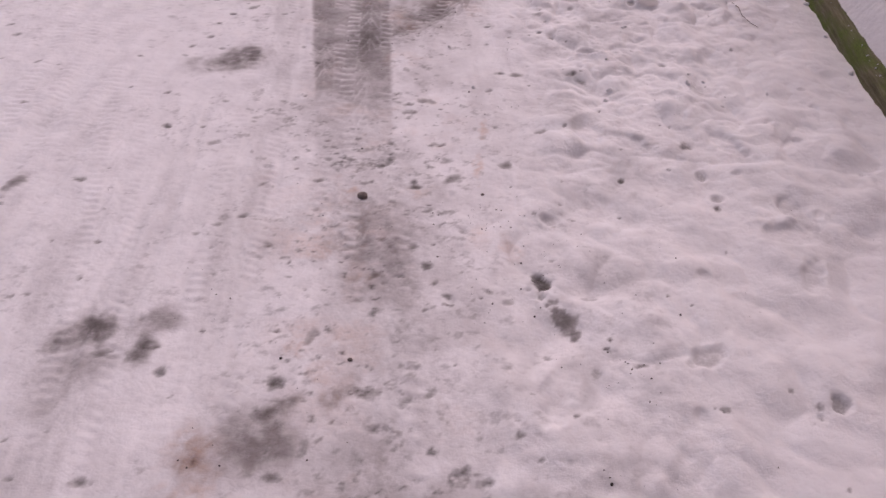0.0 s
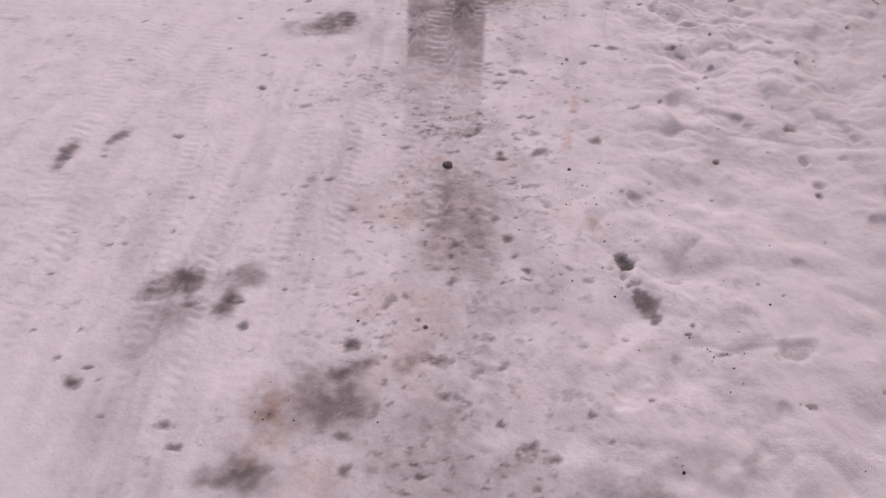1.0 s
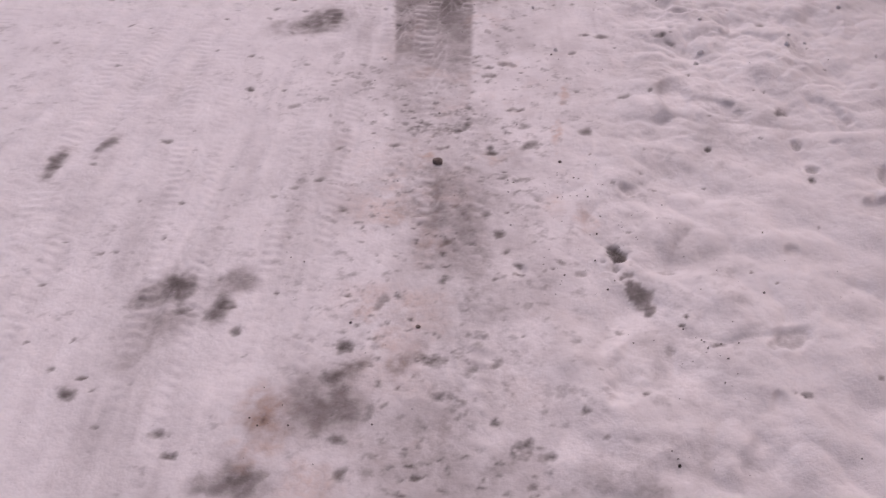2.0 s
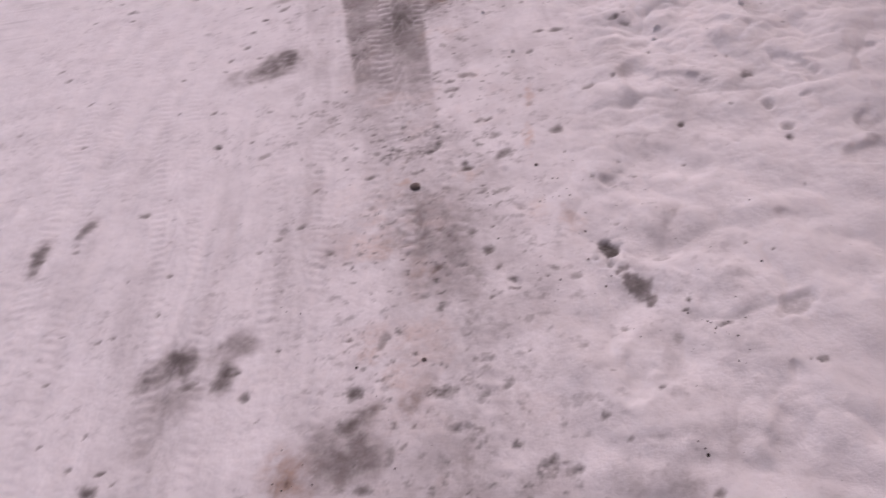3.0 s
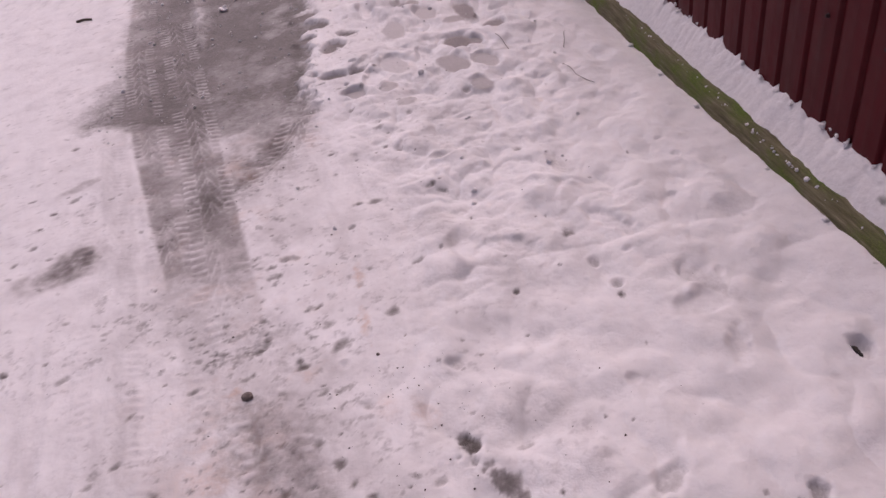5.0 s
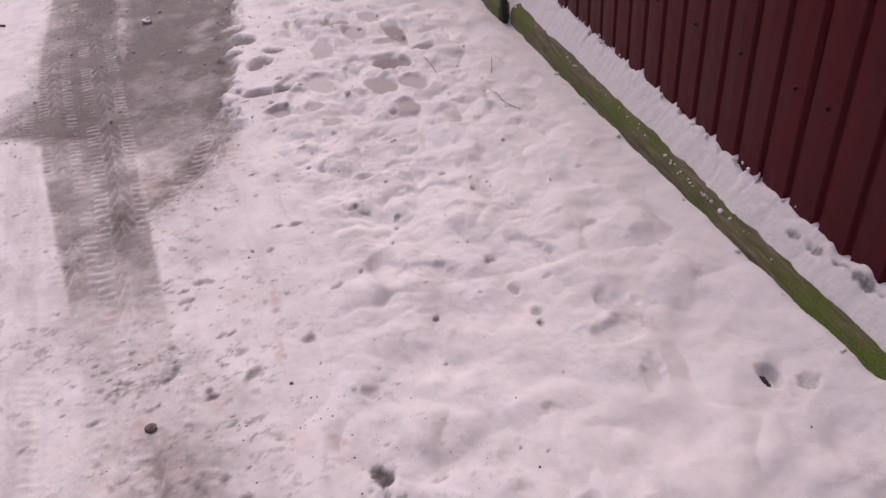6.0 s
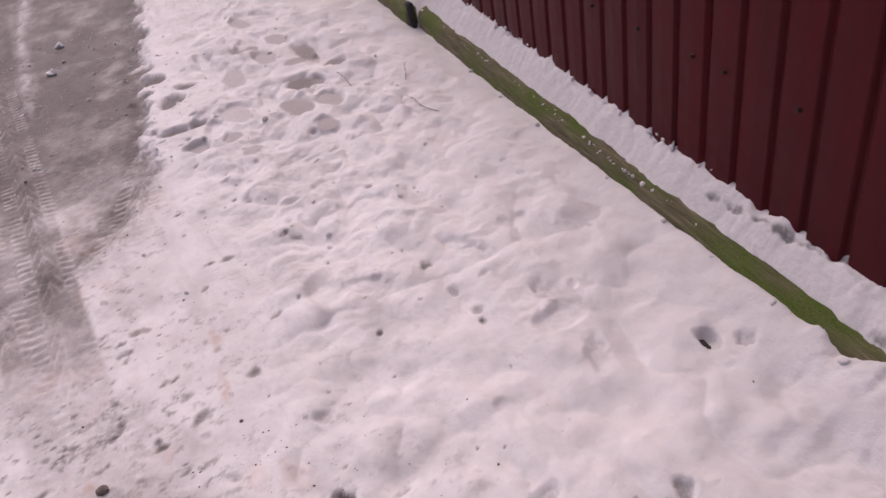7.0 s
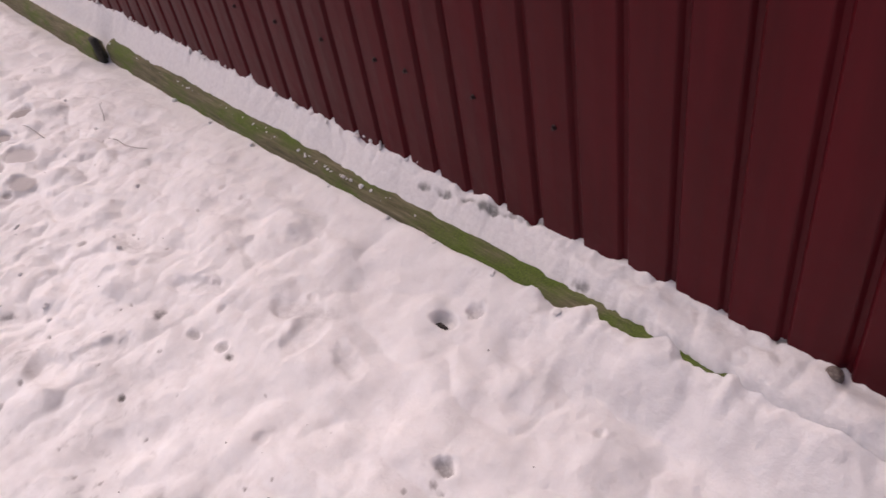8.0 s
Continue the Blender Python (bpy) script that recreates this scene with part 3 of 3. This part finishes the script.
for k in range(340):
    far = rng.rand() < 0.5
    cx = rng.uniform(-2.2, -0.3) if far else rng.normal(-0.42, 0.34)
    cy = rng.uniform(0.1, 3.6)
    size = 0.005 + (0.013 if far else 0.020) * rng.rand() ** 2.5
    smudge(cx - 0.2 * (cy - 1) * far, cy, size * rng.uniform(1.0, 2.2), size, rng.normal(0.3, 0.4), rng.uniform(0.3, 0.95), (0.6 if far else 0.85) * rng.rand() ** 2)
for k in range(40):
    size = 0.004 + 0.012 * rng.rand() ** 2
    smudge(rng.uniform(-0.2, 0.55), rng.uniform(0.3, 2.6), size * rng.uniform(1.0, 1.8), size, rng.uniform(0, 3), rng.uniform(0.25, 0.8), 0.9 * rng.rand() ** 2)
def lift(y):
    """How far the board and its snow rise towards the near end."""
    return np.interp(y, [0.2, 0.3, 0.52, 0.66, 0.80, 1.1, 1.4], [0.048, 0.046, 0.042, 0.028, 0.014, 0.006, 0.0])


# snow drifted against the board, over it where the board ends
foot = np.interp(Y, [-0.3, 0.2, 0.5, 0.9, 1.4, 2.0, 2.6, 4.0], [0.080, 0.064, 0.052, 0.043, 0.030, 0.007, -0.018, -0.034])
Z = Z * (1 - 0.75 * step(X, 0.90, 1.06) * near)
Z += near * step(X, 0.93, 1.085) * (foot + lift(Y) + 0.018 * fbm(X, Y, 9, 4, 0.6, 52) + 0.026 * (1 - step(Y, 0.7, 1.1)) * fbm(X, Y, 26, 3, 0.6, 53))
cover = sum(a * np.exp(-(((Y - c) / w) ** 2)) for c, w, a in ((0.705, 0.022, 0.7), (0.485, 0.040, 1.0), (0.310, 0.018, 0.9), (0.10, 0.12, 0.45)))
Z += near * step(X, 1.0, 1.085) * (1 - step(Y, 0.8, 1.0)) * (0.026 * cover + 0.014 * fbm(X, Y, 16, 2, 0.5, 54))
Z = np.where(X > 1.13, np.minimum(Z, -0.02), Z)
ground = sheet_mesh("ground", xs, ys, Z, {"wear_shade": np.clip(wear_shade, 0, 1), "dirt_shade": np.clip(dirt_shade, 0, 1), "tan": tan, "wetted": np.clip(wetted, 0, 1)}, SNOW)
tagged(ground, "trodden snow over a road with thawed tyre tracks", "snow", kind="structure")


def ground_height(x, y):
    i, j = np.searchsorted(xs, x), np.searchsorted(ys, y)
    return float(Z[j, i])


# ---- snow lying between the board and the fence ----
lx = np.linspace(1.098, FENCE_X + 0.022, 36)
ly = lines((-4, 0, 0.03), (0, 3.2, 0.0065), (3.2, 5.2, 0.011), (5.2, 10, 0.04))
LX, LY = np.meshgrid(lx, ly)
t = (LX - 1.098) / (FENCE_X + 0.022 - 1.098)
front = 0.27 + 0.16 * fbm(LX * 0, LY, 5, 2, 0.5, 61) 
bare = np.interp(LY, [0.22, 0.26, 0.33, 0.37, 0.42, 0.48, 0.56, 0.66, 0.95], [0.0, 0.12, 0.3, 0.15, 0.12, 0.18, 0.40, 0.55, 1.0])
front = front * np.clip(bare + 0.5 * (1 - step(LY, 0.7, 1.0)) * fbm(LX, LY, 30, 3, 0.6, 66), 0, 1)
soft = np.clip(bare, 0.2, 1)
rise = step(t, front - 0.34 * soft, front + 0.50 * soft)
top = 0.092 + 0.062 * t + 0.034 * fbm(LX, LY, 8, 3, 0.45, 63) + 0.030 * (np.sqrt(np.abs(fbm(LX, LY, 13, 2, 0.45, 67)) + 0.02) - 0.25) + 0.005 * fbm(LX, LY, 26, 2, 0.5, 64) + t * np.interp(LY, [0, 1, 2, 2.6, 4], [0.0, 0.012, 0.022, 0.036, 0.045]) + 0.030 * t**3 * np.clip(fbm(LX, LY, 15, 4, 0.6, 65) * 2.2, 0, 1)
LZ = 0.052 + (top - 0.052) * rise + lift(LY) * (0.25 + 0.75 * rise) * (1 - 0.6 * step(t, 0.35, 0.95))
gap = np.exp(-(((LY - 3.86) / 0.07) ** 2))
LZ -= 0.035 * gap * (t < 0.8)
# thin dark streaks: moss together with the shadows of plants, painted as colour
moss = np.zeros_like(LZ)
for cy, ry, ct in ((1.42, 0.03, 0.56), (1.32, 0.05, 0.62), (1.23, 0.045, 0.70), (1.13, 0.06, 0.74), (1.05, 0.05, 0.80), (0.97, 0.05, 0.86), (0.92, 0.04, 0.92), (0.75, 0.03, 0.30), (0.24, 0.05, 0.92)):
    r = np.hypot((LY - cy) / ry, (t - ct - 0.8 * (cy - LY)) / 0.06) + 2.0 * fbm(LX, LY, 48, 2, 0.5, int(cy * 50))
    moss = np.maximum(moss, 0.7 * (1 - step(r, 0.2, 1.2)))
LZ -= 0.010 * moss
ledge = sheet_mesh("snow_ledge", lx, ly, LZ, {"moss": moss}, LOOSE)
tagged(ledge, "lumpy loose snow lying along the foot of the fence", "snow", kind="stuff")


# ---- the mossy edging boards and the stake at their joint ----
def edging_board(y0, y1, seed, sink=0.0, out=0.0):
    section = [(0.0, -0.10), (0.002, 0.036), (0.008, 0.052), (0.022, 0.064), (0.045, 0.074), (0.060, 0.076), (0.064, 0.066), (0.064, -0.10)]
    bm = bmesh.new()
    rows = []
    n = max(2, int((y1 - y0) / 0.02))
    for i in range(n + 1):
        y = y0 + (y1 - y0) * i / n
        row = []
        for k, (dx, z) in enumerate(section):
            w = noise.noise((y * 9 + seed, k * 0.7, seed)) * 0.0035 + noise.noise((y * 45, k * 2.1, seed)) * 0.0018
            row.append(bm.verts.new((BOARD_X - out + dx + w, y, z + sink + (float(lift(y)) if k not in (0, 7) else 0) + w * (1 if 0 < k < 7 else 0))))
        rows.append(row)
    for a, b in zip(rows, rows[1:]):
        for k in range(len(section) - 1):
            bm.faces.new((a[k], a[k + 1], b[k + 1], b[k]))
    bm.faces.new(rows[0])
    bm.faces.new(rows[-1][::-1])
    bmesh.ops.recalc_face_normals(bm, faces=bm.faces)
    ob = smooth(part("edging_board", bm, MOSSY))
    return tagged(ob, "weathered timber edging board green with moss", "board", "edging boards")


edging_board(0.02, 3.80, 1.0)
edging_board(3.86, 9.8, 5.0, -0.006, 0.05)

bm = bmesh.new()
bmesh.ops.create_cube(bm, size=1)
bmesh.ops.scale(bm, vec=(0.028, 0.046, 0.16), verts=bm.verts)
bmesh.ops.bevel(bm, geom=bm.edges, offset=0.004, segments=2, affect="EDGES")
bmesh.ops.subdivide_edges(bm, edges=bm.edges, cuts=2)
for v in bm.verts:
    v.co += 0.003 * noise.noise_vector(v.co * 35)
stake = smooth(part("stake", bm, STAKE))
stake.matrix_world = pose(1.058, 3.83, 0.034, 8, -5, 10)
tagged(stake, "dark wet wooden stake at the joint of the boards", "stake")


# ---- the profiled steel fence ----
PITCH, DEEP, HIGH = 0.1375, 0.0125, 1.95
profile = [(0.0, DEEP), (0.004, DEEP), (0.0115, 0.0022), (0.0145, 0.0), (0.068, -0.0012), (0.1185, 0.0), (0.1215, 0.0022), (0.129, DEEP)]
fence = tagged(new("steel_fence"), "dark maroon profiled steel sheet fence", "fence")
fence.location = (FENCE_X, 0, 0)


def fence_sheet(waves):
    bm = bmesh.new()
    pts = [(k * PITCH + a, d) for k in range(waves) for a, d in profile] + [(waves * PITCH, DEEP), (waves * PITCH + 0.004, DEEP - 0.001)]
    levels = [0.095, 0.35, 0.62, 0.9, 1.2, 1.5, HIGH]
    rows = []
    for z in levels:
        rows.append([bm.verts.new((d + 0.0012 * noise.noise((y * 7, z * 3, 0.5)), y, z)) for y, d in pts])
    for a, b in zip(rows, rows[1:]):
        for p, q, r, s in zip(a, a[1:], b[1:], b):
            bm.faces.new((p, s, r, q))
    # the sheet's thickness
    ex = bmesh.ops.extrude_face_region(bm, geom=bm.faces[:])
    bmesh.ops.translate(bm, vec=(0.0012, 0, 0), verts=[g for g in ex["geom"] if isinstance(g, bmesh.types.BMVert)])
    bmesh.ops.recalc_face_normals(bm, faces=bm.faces)
    return bm


def screw_mesh():
    bm = bmesh.new()
    bmesh.ops.create_cone(bm, cap_ends=True, segments=12, radius1=0.0085, radius2=0.007, depth=0.003)
    head = bmesh.ops.create_cone(bm, cap_ends=True, segments=6, radius1=0.0055, radius2=0.005, depth=0.006)
    bmesh.ops.translate(bm, vec=(0, 0, 0.0045), verts=head["verts"])
    bmesh.ops.rotate(bm, matrix=Matrix.Rotation(radians(-90), 3, "Y"), verts=bm.verts)
    me = bpy.data.meshes.new("screw")
    bm.to_mesh(me)
    bm.free()
    me.materials.append(SCREW)
    return me


SCREW_MESH = screw_mesh()
first = part("sheet", fence_sheet(8), SHEET, fence)
SEAM = 1.513
for n in range(-4, 7):
    sheet = first if n == -4 else new("sheet", first.data)
    sheet.parent = fence
    sheet.location = (0.0015 * (n % 2), SEAM + n * 8 * PITCH, 0)
    for k in (0, 2, 4, 6) if n >= 0 else (3, 5, 7) if n == -1 else ():
        for z in (0.50, 1.55):
            s = new("screw", SCREW_MESH)
            s.parent = sheet
            s.location = (-0.002, k * PITCH + 0.056, z)

# ---- small things on the snow ----
def stone_mesh(size, squash, seed):
    bm = bmesh.new()
    bmesh.ops.create_icosphere(bm, subdivisions=3, radius=1)
    for v in bm.verts:
        n = v.co.normalized()
        v.co = n * (1 + 0.22 * noise.noise(n * 1.7 + Vector((seed, 0, 0))) + 0.06 * noise.noise(n * 6 + Vector((0, seed, 0))))
        v.co = Vector((v.co.x * size, v.co.y * size * 0.85, v.co.z * size * squash))
    return bm


for x, y, size, seed, words in [(-0.645, 1.338, 0.016, 1.0, "small dark wet stone lying in the snow"), (1.190, 0.15, 0.023, 3.0, "dark rough stone half buried at the fence"), (-0.548, 0.695, 0.006, 4.0, "small dark pebble lying in the snow"), (-0.283, 1.383, 0.0055, 6.0, "small dark pebble lying in the snow")]:
    ob = smooth(part("stone", stone_mesh(size, 0.7, seed), STONE))
    ob.location = (x, y, (0.172 if x > 1.1 else ground_height(x, y)) + size * 0.18)
    tagged(ob, words, "stone")


def twig(points, thick, words):
    cu = bpy.data.curves.new("twig", "CURVE")
    cu.dimensions, cu.bevel_depth, cu.bevel_resolution = "3D", thick, 1
    sp = cu.splines.new("POLY")
    sp.points.add(len(points) - 1)
    for k, (p, (x, y, lift)) in enumerate(zip(sp.points, points)):
        p.co = (x, y, ground_height(x, y) + 0.003 + lift, 1)
        p.radius = 1 - 0.5 * k / len(points)
    cu.materials.append(TWIG)
    return tagged(new("twig", cu), words, "twig")


twig([(0.535, 3.17, 0.0), (0.528, 3.20, 0.012), (0.52, 3.24, 0.02), (0.515, 3.29, 0.012), (0.503, 3.335, 0.0)], 0.0018, "thin bent brown twig sticking out of snow")
twig([(0.765, 3.08, 0.0), (0.785, 3.13, 0.01), (0.80, 3.19, 0.015), (0.822, 3.245, 0.005)], 0.0014, "thin straight brown twig lying on snow")
twig([(0.715, 2.93, 0.0), (0.728, 2.86, 0.008), (0.735, 2.80, 0.004), (0.765, 2.75, 0.0), (0.79, 2.72, 0.004)], 0.0016, "thin kinked brown twig lying on snow")
twig([(-1.90, 5.05, 0.0), (-1.85, 5.03, 0.012), (-1.80, 5.035, 0.004)], 0.010, "short thick dark stick lying in snow")
twig([(0.035, 2.355, 0.0), (0.07, 2.348, 0.004), (0.105, 2.352, 0.0)], 0.0025, "short dark twig lying in a shallow print")

bm = bmesh.new()
bmesh.ops.create_grid(bm, x_segments=8, y_segments=8, size=0.5)
for v in bm.verts:
    w = math.sqrt(max(0.0, 1 - (2 * v.co.y) ** 2))
    v.co = Vector((v.co.x * 0.026 * w, v.co.y * 0.045, 0.010 * abs(v.co.x) * 2 * w + 0.004 * noise.noise(v.co * 9)))
ex = bmesh.ops.extrude_face_region(bm, geom=bm.faces[:])
bmesh.ops.translate(bm, vec=(0, 0, 0.0008), verts=[g for g in ex["geom"] if isinstance(g, bmesh.types.BMVert)])
leaf = smooth(part("leaf", bm, LEAF))
leaf.matrix_world = pose(0.872, 1.03, ground_height(0.872, 1.03) + 0.006, 10, 35, 15)
tagged(leaf, "black curled dead leaf in a paw hole", "leaf")


def scatter(name, mat, spots, words, category, seed, round_=1):
    """Many small lumps in one mesh."""
    r = random.Random(seed)
    ico = bmesh.new()
    bmesh.ops.create_icosphere(ico, subdivisions=round_, radius=1)
    shape = [v.co.copy() for v in ico.verts]
    faces = [[v.index for v in f.verts] for f in ico.faces]
    ico.free()
    verts, polys = [], []
    for x, y, z, size in spots:
        turn = Euler((r.uniform(0, 6), r.uniform(0, 6), r.uniform(0, 6))).to_matrix()
        base = len(verts)
        sx, sy, sz = (size * r.uniform(0.45, 1.4) for _ in range(3))
        for c in shape:
            k = 1 + 0.65 * noise.noise(c * 2.2 + Vector((x * 40, y * 40, 0)))
            p = turn @ Vector((c.x * sx * k, c.y * sy * k, c.z * sz * k))
            verts.append((x + p.x, y + p.y, z + p.z))
        polys += [[base + i for i in f] for f in faces]
    me = bpy.data.meshes.new(name)
    me.from_pydata(verts, [], polys)
    me.materials.append(mat)
    return tagged(smooth(new(name, me)), words, category, kind="stuff")


r = random.Random(5)
spots = []
while len(spots) < 420:
    x, y = r.gauss(-0.35, 0.5), r.uniform(0.0, 4.2)
    if -1.7 < x < 0.9 and noise.noise((x * 2.2, y * 2.2, 3.1)) > -0.05:
        spots.append((x, y, ground_height(x, y) + 0.0005, 0.0008 + 0.0030 * r.random() ** 3.5))
for cx, cy, n in ((0.10, 0.72, 26), (-0.05, 1.12, 14), (-0.24, 1.30, 22), (-0.80, 0.40, 6), (-0.94, 0.87, 5), (-0.2, 0.95, 16)):
    for _ in range(n):
        x, y = r.gauss(cx, 0.05), r.gauss(cy, 0.05)
        spots.append((x, y, ground_height(x, y) + 0.0005, 0.0007 + 0.0018 * r.random() ** 2))
scatter("grit", GRIT, spots, "dark grit and crumbs of soil on snow", "grit", 6)

spots = []
for _ in range(260):
    x, y = r.uniform(-1.5, -0.3), r.uniform(2.9, 5.4)
    spots.append((x, y, ground_height(x, y) + 0.002, 0.002 + 0.007 * r.random() ** 3))
for _ in range(110):
    x, y = r.uniform(-0.5, 0.75), r.uniform(2.0, 5.0)
    spots.append((x, y, ground_height(x, y) + 0.003, 0.002 + 0.009 * r.random() ** 3))
for x, y, s in ((-0.93, 4.72, 0.022), (-0.905, 4.695, 0.015), (-0.915, 4.74, 0.016), (-0.90, 5.24, 0.024), (-0.88, 5.22, 0.016), (-0.86, 4.9, 0.010), (0.10, 3.12, 0.016)):
    spots.append((x, y, ground_height(x, y) + 0.4 * s, s))
for _ in range(60):
    y = r.gauss(2.3, 0.6)
    spots.append((1.108 + r.gauss(0, 0.006), y, 0.066 + r.gauss(0, 0.003), 0.0012 + 0.0045 * r.random() ** 3))
for y in (1.66, 1.70, 1.72, 1.74, 1.76, 1.79, 1.83, 1.86, 1.88, 1.93, 1.98, 2.05):
    spots.append((1.106 + r.gauss(0, 0.007), y + r.gauss(0, 0.01), 0.064, r.uniform(0.003, 0.0075)))
for x, y, s in ((1.074, 1.50, 0.014), (1.076, 1.27, 0.012), (1.072, 1.02, 0.015), (1.075, 1.83, 0.010), (1.070, 2.35, 0.012), (1.074, 3.05, 0.014), (1.068, 0.78, 0.016), (1.07, 2.7, 0.009)):
    spots.append((x, y, ground_height(1.06, y) + 0.1 * s, 0.8 * s))
for _ in range(46):
    y = r.uniform(1.4, 4.5)
    spots.append((FENCE_X - 0.004 + r.gauss(0, 0.003), y, 0.158 + 0.012 * (y - 1.4) + abs(r.gauss(0, 0.010)), 0.003 + 0.011 * r.random() ** 2))
scatter("snow_crumbs", LOOSE, spots, "loose crumbs and clods of white snow", "snow", 8, 2)
